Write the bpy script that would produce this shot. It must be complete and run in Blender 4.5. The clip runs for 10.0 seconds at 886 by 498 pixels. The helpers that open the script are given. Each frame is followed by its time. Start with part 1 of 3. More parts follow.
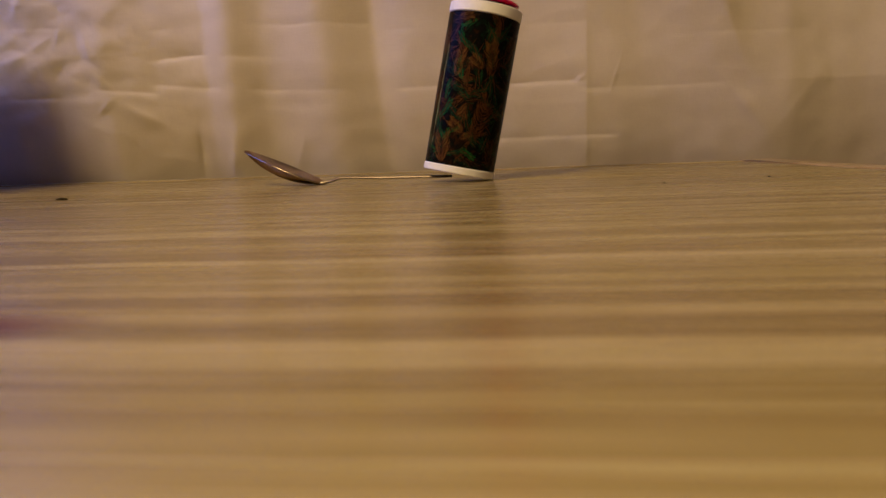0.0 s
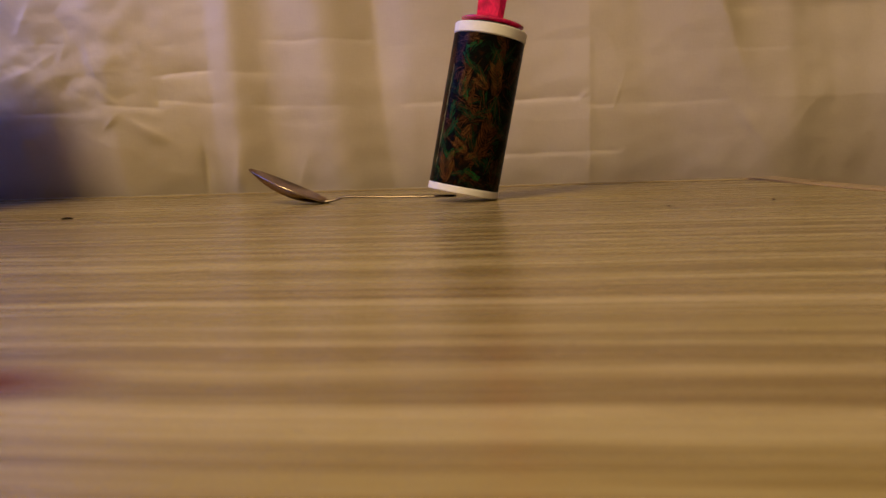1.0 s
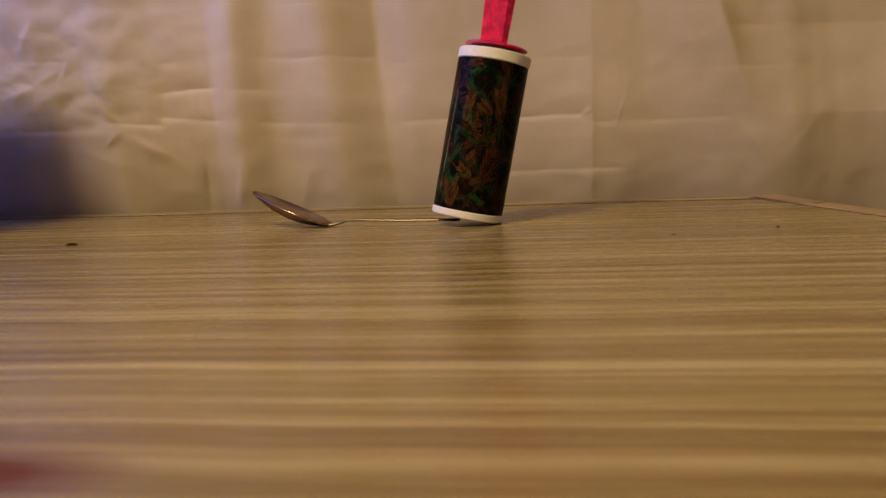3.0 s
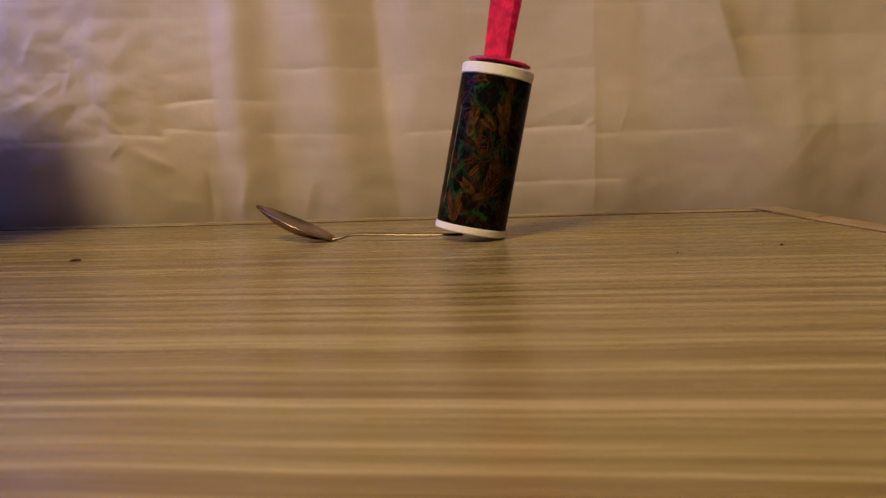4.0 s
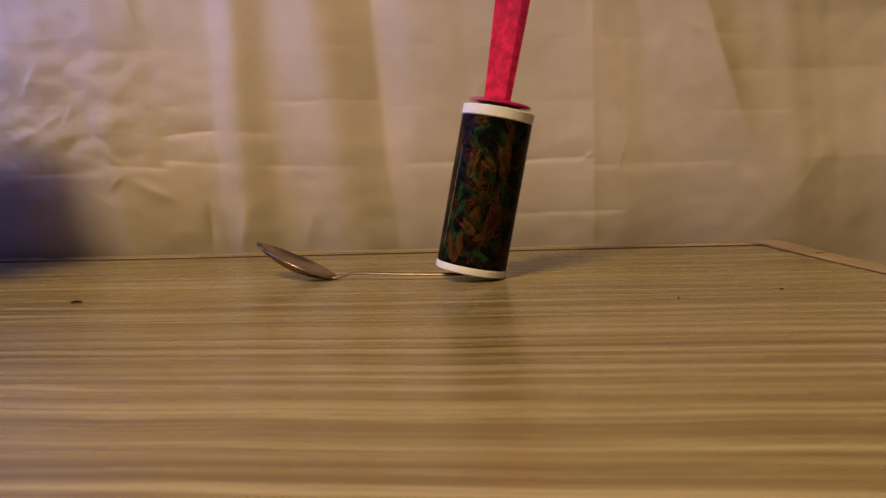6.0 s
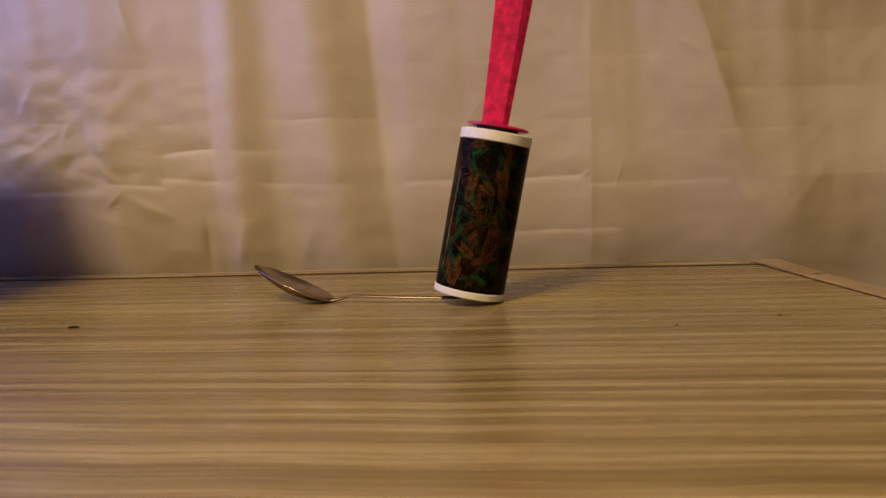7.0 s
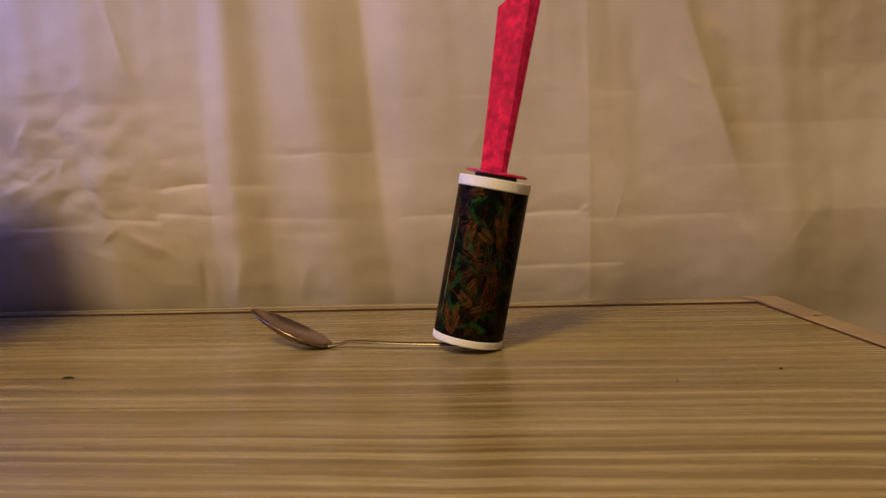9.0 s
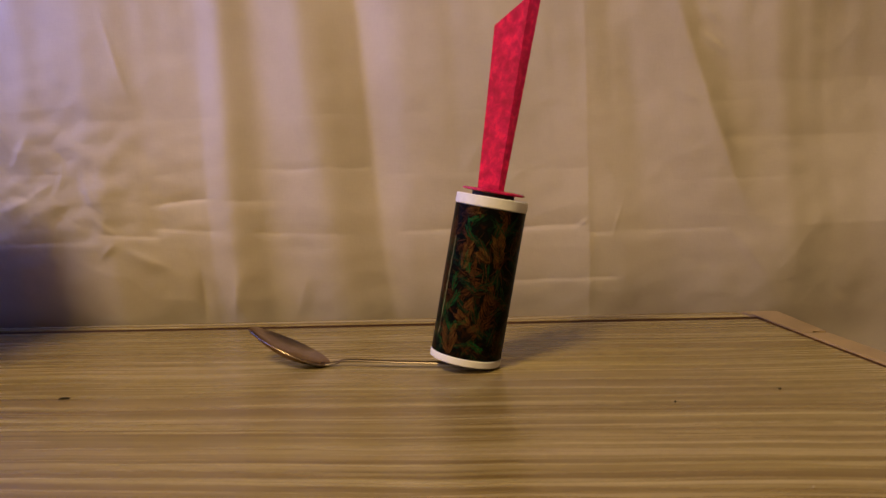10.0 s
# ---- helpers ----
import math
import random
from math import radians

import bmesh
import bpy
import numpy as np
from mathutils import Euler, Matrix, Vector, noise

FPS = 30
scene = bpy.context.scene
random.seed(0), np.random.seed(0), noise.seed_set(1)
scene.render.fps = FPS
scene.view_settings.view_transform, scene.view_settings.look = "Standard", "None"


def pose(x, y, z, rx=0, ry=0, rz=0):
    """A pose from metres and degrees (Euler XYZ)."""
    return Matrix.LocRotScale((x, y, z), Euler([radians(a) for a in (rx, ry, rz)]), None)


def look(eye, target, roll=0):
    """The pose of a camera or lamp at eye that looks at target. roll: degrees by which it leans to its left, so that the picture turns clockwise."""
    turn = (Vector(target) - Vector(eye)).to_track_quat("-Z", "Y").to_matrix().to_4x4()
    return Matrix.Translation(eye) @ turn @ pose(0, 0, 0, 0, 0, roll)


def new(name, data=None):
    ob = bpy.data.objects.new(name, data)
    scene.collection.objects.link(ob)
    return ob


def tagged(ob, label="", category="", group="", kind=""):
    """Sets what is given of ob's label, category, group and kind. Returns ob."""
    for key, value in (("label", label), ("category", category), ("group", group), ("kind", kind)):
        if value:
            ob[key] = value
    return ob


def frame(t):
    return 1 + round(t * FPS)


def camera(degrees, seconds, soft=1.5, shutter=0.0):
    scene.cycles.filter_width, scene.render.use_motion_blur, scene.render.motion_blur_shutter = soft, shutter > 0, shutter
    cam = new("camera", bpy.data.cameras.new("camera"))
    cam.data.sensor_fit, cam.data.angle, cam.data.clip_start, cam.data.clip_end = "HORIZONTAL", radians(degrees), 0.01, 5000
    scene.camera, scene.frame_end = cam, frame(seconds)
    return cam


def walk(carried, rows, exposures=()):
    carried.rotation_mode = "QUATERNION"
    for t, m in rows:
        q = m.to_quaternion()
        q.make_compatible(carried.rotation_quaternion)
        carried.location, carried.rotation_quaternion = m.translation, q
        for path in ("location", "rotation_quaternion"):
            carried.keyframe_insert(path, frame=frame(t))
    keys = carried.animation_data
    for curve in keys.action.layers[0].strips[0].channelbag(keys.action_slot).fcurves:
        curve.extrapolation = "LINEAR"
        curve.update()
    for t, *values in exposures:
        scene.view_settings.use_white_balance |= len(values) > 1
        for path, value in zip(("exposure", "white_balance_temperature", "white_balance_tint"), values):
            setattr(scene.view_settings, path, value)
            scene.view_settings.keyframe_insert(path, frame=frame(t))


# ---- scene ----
cam = camera(60.0, 10.0, soft=1.5)
PATH = [
    (0, (0.0641, 0.0484, 0.0299), (-0.0479, 1.0315, -0.1145), -2.24),
    (0.5, (0.0627, 0.0484, 0.0350), (-0.0487, 1.0324, -0.1042), -2.17),
    (1, (0.0621, 0.0489, 0.0391), (-0.0506, 1.0331, -0.0976), -2.07),
    (1.5, (0.0610, 0.0490, 0.0441), (-0.0515, 1.0330, -0.0945), -2.07),
    (2, (0.0599, 0.0490, 0.0483), (-0.0515, 1.0328, -0.0918), -2.10),
    (2.5, (0.0593, 0.0495, 0.0514), (-0.0520, 1.0336, -0.0868), -2.15),
    (4, (0.0572, 0.0510, 0.0646), (-0.0544, 1.0355, -0.0710), -2.13),
    (4.5, (0.0551, 0.0503, 0.0697), (-0.0537, 1.0353, -0.0646), -2.10),
    (5, (0.0556, 0.0504, 0.0737), (-0.0540, 1.0359, -0.0559), -2.10),
    (5.5, (0.0562, 0.0513, 0.0787), (-0.0535, 1.0372, -0.0469), -2.12),
    (7, (0.0559, 0.0544, 0.0971), (-0.0495, 1.0419, -0.0200), -2.18),
    (7.5, (0.0550, 0.0543, 0.1046), (-0.0482, 1.0421, -0.0118), -2.25),
    (8, (0.0561, 0.0565, 0.1099), (-0.0488, 1.0447, -0.0017), -2.21),
    (8.5, (0.0561, 0.0588, 0.1186), (-0.0478, 1.0470, 0.0059), -2.24),
    (9, (0.0548, 0.0606, 0.1237), (-0.0455, 1.0495, 0.0141), -2.19),
    (9.5, (0.0550, 0.0621, 0.1279), (-0.0440, 1.0516, 0.0221), -2.18),
    (10, (0.0584, 0.0636, 0.1317), (-0.0450, 1.0530, 0.0296), -2.38),
]
cam.data.dof.use_dof = True
cam.data.dof.focus_distance = 0.60
cam.data.dof.aperture_fstop = 19.0
walk(cam, [(t, look(eye, target, roll)) for t, eye, target, roll in PATH])

# ---- light ----
world = bpy.data.worlds.new("room_air")
world.use_nodes = True
world.node_tree.nodes["Background"].inputs["Color"].default_value = (1.0, 0.80, 0.60, 1)
world.node_tree.nodes["Background"].inputs["Strength"].default_value = 0.05
scene.world = world
scene.view_settings.exposure = 0.0
LAMP = Vector((-0.68, -0.74, 1.78))
lamp_data = bpy.data.lights.new("pendant_lamp_light", "AREA")
lamp_data.shape, lamp_data.size, lamp_data.energy = "DISK", 0.50, 47.5
lamp_data.color = (1.0, 0.750, 0.390)
lamp_light = new("pendant_lamp_light", lamp_data)
lamp_light.matrix_world = pose(LAMP.x, LAMP.y, LAMP.z - 0.012)
# unseen cool fill, added to tint the cloth's left end blue
west_fill_data = bpy.data.lights.new("window_sky_light", "AREA")
west_fill_data.shape, west_fill_data.size, west_fill_data.size_y, west_fill_data.energy = "RECTANGLE", 0.62, 0.52, 6.2
west_fill_data.color = (0.11, 0.19, 1.0)
west_fill_light = new("window_sky_light", west_fill_data)
west_fill_light.matrix_world = pose(-0.62, 0.49, 0.46, 0, -90, 0)
# weak bluish fill from the right, added for slopes turned from the lamp
east_fill_data = bpy.data.lights.new("east_cool_fill", "AREA")
east_fill_data.shape, east_fill_data.size, east_fill_data.size_y, east_fill_data.energy = "RECTANGLE", 1.1, 0.9, 0.6
east_fill_data.color = (0.22, 0.32, 1.0)
east_fill_light = new("east_cool_fill", east_fill_data)
east_fill_light.matrix_world = pose(1.72, -0.30, 0.75, 0, 90, 0)


# ---- materials ----
class Mat:
    """A node material with a Principled shader and short calls for its nodes."""

    def __init__(self, name, rough=0.5, metal=0.0):
        self.m = bpy.data.materials.new(name)
        self.m.use_nodes = True
        self.t = self.m.node_tree
        self.b = self.t.nodes["Principled BSDF"]
        self.b.inputs["Roughness"].default_value = rough
        self.b.inputs["Metallic"].default_value = metal

    def link(self, a, b):
        self.t.links.new(a, b)
        return self

    def coords(self, scale=(1, 1, 1), turn=(0, 0, 0), shift=(0, 0, 0)):
        c = self.t.nodes.new("ShaderNodeTexCoord")
        m = self.t.nodes.new("ShaderNodeMapping")
        m.inputs["Scale"].default_value = scale
        m.inputs["Rotation"].default_value = turn
        m.inputs["Location"].default_value = shift
        self.link(c.outputs["Object"], m.inputs["Vector"])
        return m.outputs["Vector"]

    def wander(self, vec, scale, amount):
        """Shifts the coordinates across the grain by a slow noise."""
        n = self.t.nodes.new("ShaderNodeTexNoise")
        n.inputs["Scale"].default_value = scale
        n.inputs["Detail"].default_value = 2.0
        self.link(self.coords((1.0, 0.6, 1.0)), n.inputs["Vector"])
        k = self.maths("MULTIPLY", self.maths("SUBTRACT", n.outputs["Fac"], 0.5), amount)
        c = self.t.nodes.new("ShaderNodeCombineXYZ")
        self.link(k, c.inputs["Y"])
        v = self.t.nodes.new("ShaderNodeVectorMath")
        self.link(vec, v.inputs[0])
        self.link(c.outputs["Vector"], v.inputs[1])
        return v.outputs["Vector"]

    def noise(self, vec, scale, detail=4.0, rough=0.55, distort=0.0):
        n = self.t.nodes.new("ShaderNodeTexNoise")
        n.inputs["Scale"].default_value = scale
        n.inputs["Detail"].default_value = detail
        n.inputs["Roughness"].default_value = rough
        n.inputs["Distortion"].default_value = distort
        self.link(vec, n.inputs["Vector"])
        return n.outputs["Fac"]

    def ramp(self, fac, stops):
        r = self.t.nodes.new("ShaderNodeValToRGB")
        e = r.color_ramp.elements
        while len(e) < len(stops):
            e.new(0.5)
        for el, (p, c) in zip(e, stops):
            el.position = p
            el.color = (*c, 1) if len(c) == 3 else c
        self.link(fac, r.inputs["Fac"])
        return r.outputs["Color"]

    def mix(self, kind, fac, a, b):
        n = self.t.nodes.new("ShaderNodeMix")
        n.data_type, n.blend_type = "RGBA", kind
        for sock, v in ((n.inputs[0], fac), (n.inputs[6], a), (n.inputs[7], b)):
            if isinstance(v, bpy.types.NodeSocket):
                self.link(v, sock)
            elif isinstance(v, (int, float)):
                sock.default_value = v
            else:
                sock.default_value = (*v, 1)
        return n.outputs[2]

    def maths(self, op, a, b=0.0):
        n = self.t.nodes.new("ShaderNodeMath")
        n.operation = op
        for sock, v in ((n.inputs[0], a), (n.inputs[1], b)):
            if isinstance(v, bpy.types.NodeSocket):
                self.link(v, sock)
            else:
                sock.default_value = v
        return n.outputs[0]

    def colour(self, c):
        if isinstance(c, bpy.types.NodeSocket):
            self.link(c, self.b.inputs["Base Color"])
        else:
            self.b.inputs["Base Color"].default_value = (*c, 1)
        return self

    def bump(self, height, strength=0.3, distance=0.001):
        n = self.t.nodes.new("ShaderNodeBump")
        n.inputs["Strength"].default_value = strength
        n.inputs["Distance"].default_value = distance
        self.link(height, n.inputs["Height"])
        self.link(n.outputs["Normal"], self.b.inputs["Normal"])
        return self

    def rough(self, fac, lo, hi):
        n = self.t.nodes.new("ShaderNodeMapRange")
        n.inputs["To Min"].default_value, n.inputs["To Max"].default_value = lo, hi
        self.link(fac, n.inputs["Value"])
        self.link(n.outputs["Result"], self.b.inputs["Roughness"])
        return self


# the tabletop's grain, across it: place in metres from the front, tone from 0 (dark) to 1 (pale)
GRAIN_FRONT = [(0.100, 0.82), (0.124, 0.78), (0.128, 0.44), (0.134, 0.27), (0.139, 0.30), (0.145, 0.80), (0.155, 0.92), (0.158, 0.50), (0.161, 0.14), (0.172, 0.10), (0.175, 0.38), (0.179, 0.74), (0.183, 0.40), (0.187, 0.08),
               (0.191, 0.25), (0.196, 0.76), (0.199, 0.50), (0.202, 0.20), (0.206, 0.70), (0.209, 0.76), (0.214, 0.50), (0.223, 0.34), (0.229, 0.55), (0.234, 0.95), (0.238, 0.75), (0.242, 0.15), (0.246, 0.40), (0.252, 0.10), (0.257, 0.68), (0.262, 0.24)]
GRAIN_MIDDLE = [(0.262, 0.24), (0.266, 0.90), (0.271, 0.62), (0.278, 0.20), (0.285, 0.30), (0.292, 0.64), (0.298, 0.76), (0.306, 0.24), (0.312, 0.26), (0.318, 0.66), (0.325, 0.55), (0.330, 0.30), (0.336, 0.62), (0.341, 0.20), (0.346, 0.90), (0.351, 0.50),
                (0.355, 0.15), (0.362, 0.45), (0.369, 0.10), (0.375, 0.85), (0.381, 0.10), (0.386, 0.10), (0.391, 0.78), (0.394, 0.74), (0.398, 0.14), (0.403, 0.60), (0.410, 0.72), (0.416, 0.40)]
GRAIN_BACK = [(0.416, 0.40), (0.422, 0.80), (0.428, 0.20), (0.431, 0.56), (0.434, 0.20), (0.437, 0.66), (0.441, 0.20), (0.447, 0.82), (0.451, 0.14), (0.455, 0.50), (0.462, 0.76), (0.466, 0.20), (0.476, 0.08), (0.480, 0.20), (0.485, 0.68), (0.495, 0.36),
              (0.503, 0.20), (0.510, 0.56), (0.526, 0.36), (0.540, 0.58), (0.560, 0.72), (0.580, 0.50), (0.597, 0.56), (0.614, 0.30), (0.640, 0.50), (0.720, 0.42)]


def wood_laminate(name, tone=1.0, top=False):
    """Light brown oak laminate whose grain runs along x; the top has its own broad stripes and a stain."""
    w = Mat(name)
    streak = w.noise(w.wander(w.coords((3.0, 155, 155), shift=(3.1, 0.4, 0)), 7.0, 2.2), 1.0, 4, 0.58, 0.9)
    fine = w.noise(w.wander(w.coords((8, 620, 620), shift=(7.7, 0, 0)), 7.0, 9.0), 1.0, 4, 0.65, 0.3)
    flecks = w.noise(w.coords((26, 900, 900), shift=(2.2, 0, 0)), 1.0, 2, 0.5)
    cloud = w.noise(w.coords((5, 5, 5)), 1.0, 3, 0.5)
    tint = w.noise(w.coords((2.0, 24, 24), shift=(5.5, 1.0, 0)), 1.0, 3, 0.55, 0.5)
    level = streak
    if top:
        split = w.t.nodes.new("ShaderNodeSeparateXYZ")
        w.link(w.wander(w.wander(w.coords(), 6.0, 0.010), 34.0, 0.0022), split.inputs["Vector"])
        across = split.outputs["Y"]

        def stripes(stops):
            lo, hi = stops[0][0], stops[-1][0]
            at = w.maths("DIVIDE", w.maths("SUBTRACT", across, lo), hi - lo)
            return w.ramp(at, [((y - lo) / (hi - lo), (v, v, v)) for y, v in stops])

        def beyond(y):
            return w.maths("GREATER_THAN", across, y)

        bands = w.mix("MIX", beyond(0.262), stripes(GRAIN_FRONT), stripes(GRAIN_MIDDLE))
        bands = w.mix("MIX", beyond(0.416), bands, stripes(GRAIN_BACK))
        # the stripes run on before the first of them as plain streaks
        bands = w.mix("MIX", beyond(0.101), w.ramp(streak, [(0.3, (0.2, 0.2, 0.2)), (0.7, (0.9, 0.9, 0.9))]), bands)
        level = w.maths("ADD", w.maths("ADD", w.maths("MULTIPLY", bands, 0.240), 0.010), w.maths("MULTIPLY", streak, 0.72))
    level = w.maths("ADD", level, w.maths("MULTIPLY", w.maths("SUBTRACT", flecks, 0.5), 0.18))
    col = w.ramp(level, [(0.32, (0.188 * tone, 0.124 * tone, 0.036 * tone)), (0.42, (0.245 * tone, 0.173 * tone, 0.055 * tone)), (0.52, (0.330 * tone, 0.247 * tone, 0.089 * tone)),
                         (0.62, (0.440 * tone, 0.346 * tone, 0.154 * tone)), (0.74, (0.520 * tone, 0.424 * tone, 0.206 * tone))])
    col = w.mix("MULTIPLY", 0.33, col, w.ramp(fine, [(0.32, (0.58, 0.54, 0.47)), (0.6, (1.10, 1.10, 1.10))]))
    col = w.mix("MULTIPLY", 0.6, col, w.ramp(cloud, [(0.3, (0.88, 0.84, 0.82)), (0.7, (1.06, 1.06, 1.06))]))
    col = w.mix("MULTIPLY", 0.6, col, w.ramp(tint, [(0.35, (0.98, 0.97, 0.76)), (0.5, (1, 1, 0.95)), (0.65, (1.02, 0.99, 1.06))]))
    if top:
        # a reddish stain near the front of the table
        pos = w.coords((30, 70, 1), shift=(1.22, -11.9, 0))
        ln = w.t.nodes.new("ShaderNodeVectorMath")
        ln.operation = "LENGTH"
        w.link(pos, ln.inputs[0])
        spot = w.ramp(ln.outputs["Value"], [(0.30, (1, 1, 1)), (1.0, (0, 0, 0))])
        col = w.mix("MIX", w.maths("MULTIPLY", spot, 0.95), col, (0.115, 0.031, 0.008))
        w.link(w.maths("SUBTRACT", 0.66, w.maths("MULTIPLY", spot, 0.6)), w.b.inputs["Specular IOR Level"])
    w.colour(col)
    w.rough(streak, 0.22, 0.32)
    if not top:
        w.b.inputs["Specular IOR Level"].default_value = 0.55
    w.bump(w.maths("ADD", streak, fine), 0.06, 0.0003)
    return w.m


def plain(name, col, rough=0.6, metal=0.0, vary=0.12, scale=40, bump=0.0):
    p = Mat(name, rough, metal)
    n = p.noise(p.coords(), scale, 5, 0.6)
    lo, hi = [c * (1 - vary) for c in col], [min(1, c * (1 + vary)) for c in col]
    p.colour(p.ramp(n, [(0.3, lo), (0.7, hi)]))
    p.rough(n, max(0.02, rough - 0.06), min(1, rough + 0.06))
    if bump:
        p.bump(n, bump, 0.001)
    return p.m


def cloth(name):
    """Unbleached cotton sheeting, creased from its packet."""
    c = Mat(name, 0.85)
    patch = c.noise(c.coords(), 7, 4, 0.55)
    slub = c.noise(c.coords((900, 900, 120)), 1.0, 2, 0.6)
    weft = c.noise(c.coords((120, 120, 900)), 1.0, 2, 0.6)
    col = c.ramp(patch, [(0.3, (0.50, 0.412, 0.288)), (0.55, (0.585, 0.489, 0.354)), (0.75, (0.63, 0.533, 0.400))])
    weave = c.maths("ADD", slub, weft)
    col = c.mix("MULTIPLY", 0.22, col, c.ramp(c.maths("MULTIPLY", weave, 0.5), [(0.35, (0.86, 0.85, 0.83)), (0.65, (1.05, 1.05, 1.05))]))
    c.colour(col)
    c.b.inputs["Sheen Weight"].default_value = 0.15
    c.b.inputs["Specular IOR Level"].default_value = 0.2
    soft = c.noise(c.coords(), 55, 4, 0.6)
    c.bump(c.maths("ADD", c.maths("MULTIPLY", weave, 0.25), soft), 0.22, 0.0012)
    return c.m


def pink_plastic(name, tone=1.0):
    """Translucent crimson plastic with cloudy moulding marks."""
    p = Mat(name, 0.26)
    n = p.noise(p.coords((1, 1, 0.7)), 260, 3, 0.55, 0.3)
    big = p.noise(p.coords(), 38, 2, 0.5)
    col = p.ramp(n, [(0.34, (0.52 * tone, 0.005 * tone, 0.080 * tone)), (0.52, (0.70 * tone, 0.008 * tone, 0.112 * tone)), (0.68, (0.96 * tone, 0.014 * tone, 0.142 * tone))])
    p.colour(p.mix("MULTIPLY", 0.6, col, p.ramp(big, [(0.35, (0.72, 0.7, 0.7)), (0.65, (1.1, 1.1, 1.1))])))
    p.b.inputs["Subsurface Weight"].default_value = 0.35
    p.b.inputs["Subsurface Radius"].default_value = (0.012, 0.001, 0.002)
    p.b.inputs["Subsurface Scale"].default_value = 0.5
    p.b.inputs["Coat Weight"].default_value = 0.2
    p.bump(n, 0.06, 0.0005)
    return p.m


def steel(name, lo, hi, tone=1.0):
    s = Mat(name, 0.22, 1.0)
    n = s.noise(s.coords((60, 60, 60)), 2, 3, 0.5)
    br = s.noise(s.coords((40, 700, 700)), 1.0, 3, 0.6)
    s.colour(s.ramp(n, [(0.3, (0.38 * tone, 0.29 * tone, 0.20 * tone)), (0.7, (0.53 * tone, 0.42 * tone, 0.30 * tone))]))
    s.rough(n, lo, hi)
    s.bump(br, 0.03, 0.0002)
    return s.m


WOOD = wood_laminate("oak_laminate", 0.90, True)
TRIM = wood_laminate("oak_trim", 0.92)
TRIM_SIDE = plain("oak_side_trim", (0.36, 0.245, 0.115), 0.3, vary=0.22, scale=28, bump=0.08)
# dark fill that puts the grooves' shade into their colour
JOINT_SHADE = plain("joint_shade", (0.055, 0.022, 0.006), 0.8, vary=0.25)
JOINT_SHADE.node_tree.nodes["Principled BSDF"].inputs["Specular IOR Level"].default_value = 0.12
CLOTH = cloth("cotton_sheeting")
PINK = pink_plastic("crimson_plastic")
MAROON = pink_plastic("maroon_plastic", 0.75)
STEEL = steel("spoon_steel", 0.23, 0.28, 0.78)
DULL_STEEL = steel("spoon_handle_steel", 0.34, 0.44, 0.30)
for metal in (STEEL, DULL_STEEL):
    metal.node_tree.nodes["Principled BSDF"].inputs["Specular Tint"].default_value = (0.50, 0.38, 0.26, 1)
CARD = plain("white_card", (0.80, 0.755, 0.68), 0.65, vary=0.05, scale=300, bump=0.1)
film = Mat("black_film", 0.30)
film_n = film.noise(film.coords(), 110, 4, 0.6, 1.5)
film.colour(film.ramp(film_n, [(0.34, (0.020, 0.007, 0.002)), (0.46, (0.004, 0.0035, 0.003)), (0.56, (0.003, 0.003, 0.002)), (0.70, (0.004, 0.013, 0.006))]))
film.b.inputs["Specular IOR Level"].default_value = 0.025
FILM = film.m
CORE = plain("dark_core", (0.03, 0.018, 0.015), 0.7)
LEAF_DARK = plain("print_dark_green", (0.005, 0.019, 0.007), 0.30, vary=0.6, scale=250)
LEAF_TEAL = plain("print_teal_green", (0.007, 0.050, 0.011), 0.30, vary=0.6, scale=250)
CONE_BROWN = plain("print_cone_brown", (0.052, 0.018, 0.005), 0.30, vary=0.6, scale=250)
CONE_OCHRE = plain("print_cone_ochre", (0.095, 0.040, 0.010), 0.30, vary=0.6, scale=250)
CONE_SHADE = plain("print_cone_shade", (0.020, 0.008, 0.003), 0.30, vary=0.6, scale=250)
for ink in (LEAF_DARK, LEAF_TEAL, CONE_BROWN, CONE_OCHRE, CONE_SHADE):
    ink.node_tree.nodes["Principled BSDF"].inputs["Specular IOR Level"].default_value = 0.05
# pale colour for the highlight along the sheet's free edge
EDGE_GLINT = plain("film_edge_glint", (0.16, 0.15, 0.11), 0.25, vary=0.8, scale=160)
WALL = plain("wall_paint", (0.30, 0.27, 0.22), 0.85, vary=0.04, scale=6)
CEIL = plain("ceiling_paint", (0.64, 0.61, 0.56), 0.9, vary=0.03, scale=6)
FLOOR = plain("floor_brown", (0.20, 0.13, 0.08), 0.5, vary=0.25, scale=9)
FLECK = plain("pale_fleck", (0.52, 0.42, 0.30), 0.8)
CRUMB = plain("dark_crumb", (0.006, 0.003, 0.002), 0.92, vary=0.3, scale=900)
CRUMB.node_tree.nodes["Principled BSDF"].inputs["Specular IOR Level"].default_value = 0.1
BOX = plain("dark_blue_card", (0.020, 0.016, 0.045), 0.6, vary=0.3, scale=30)
glow = Mat("lamp_diffuser", 0.5)
glow.colour((0.9, 0.85, 0.75))
glow.b.inputs["Emission Color"].default_value = (1.0, 0.78, 0.52, 1)
glow.b.inputs["Emission Strength"].default_value = 6.0
GLOW = glow.m


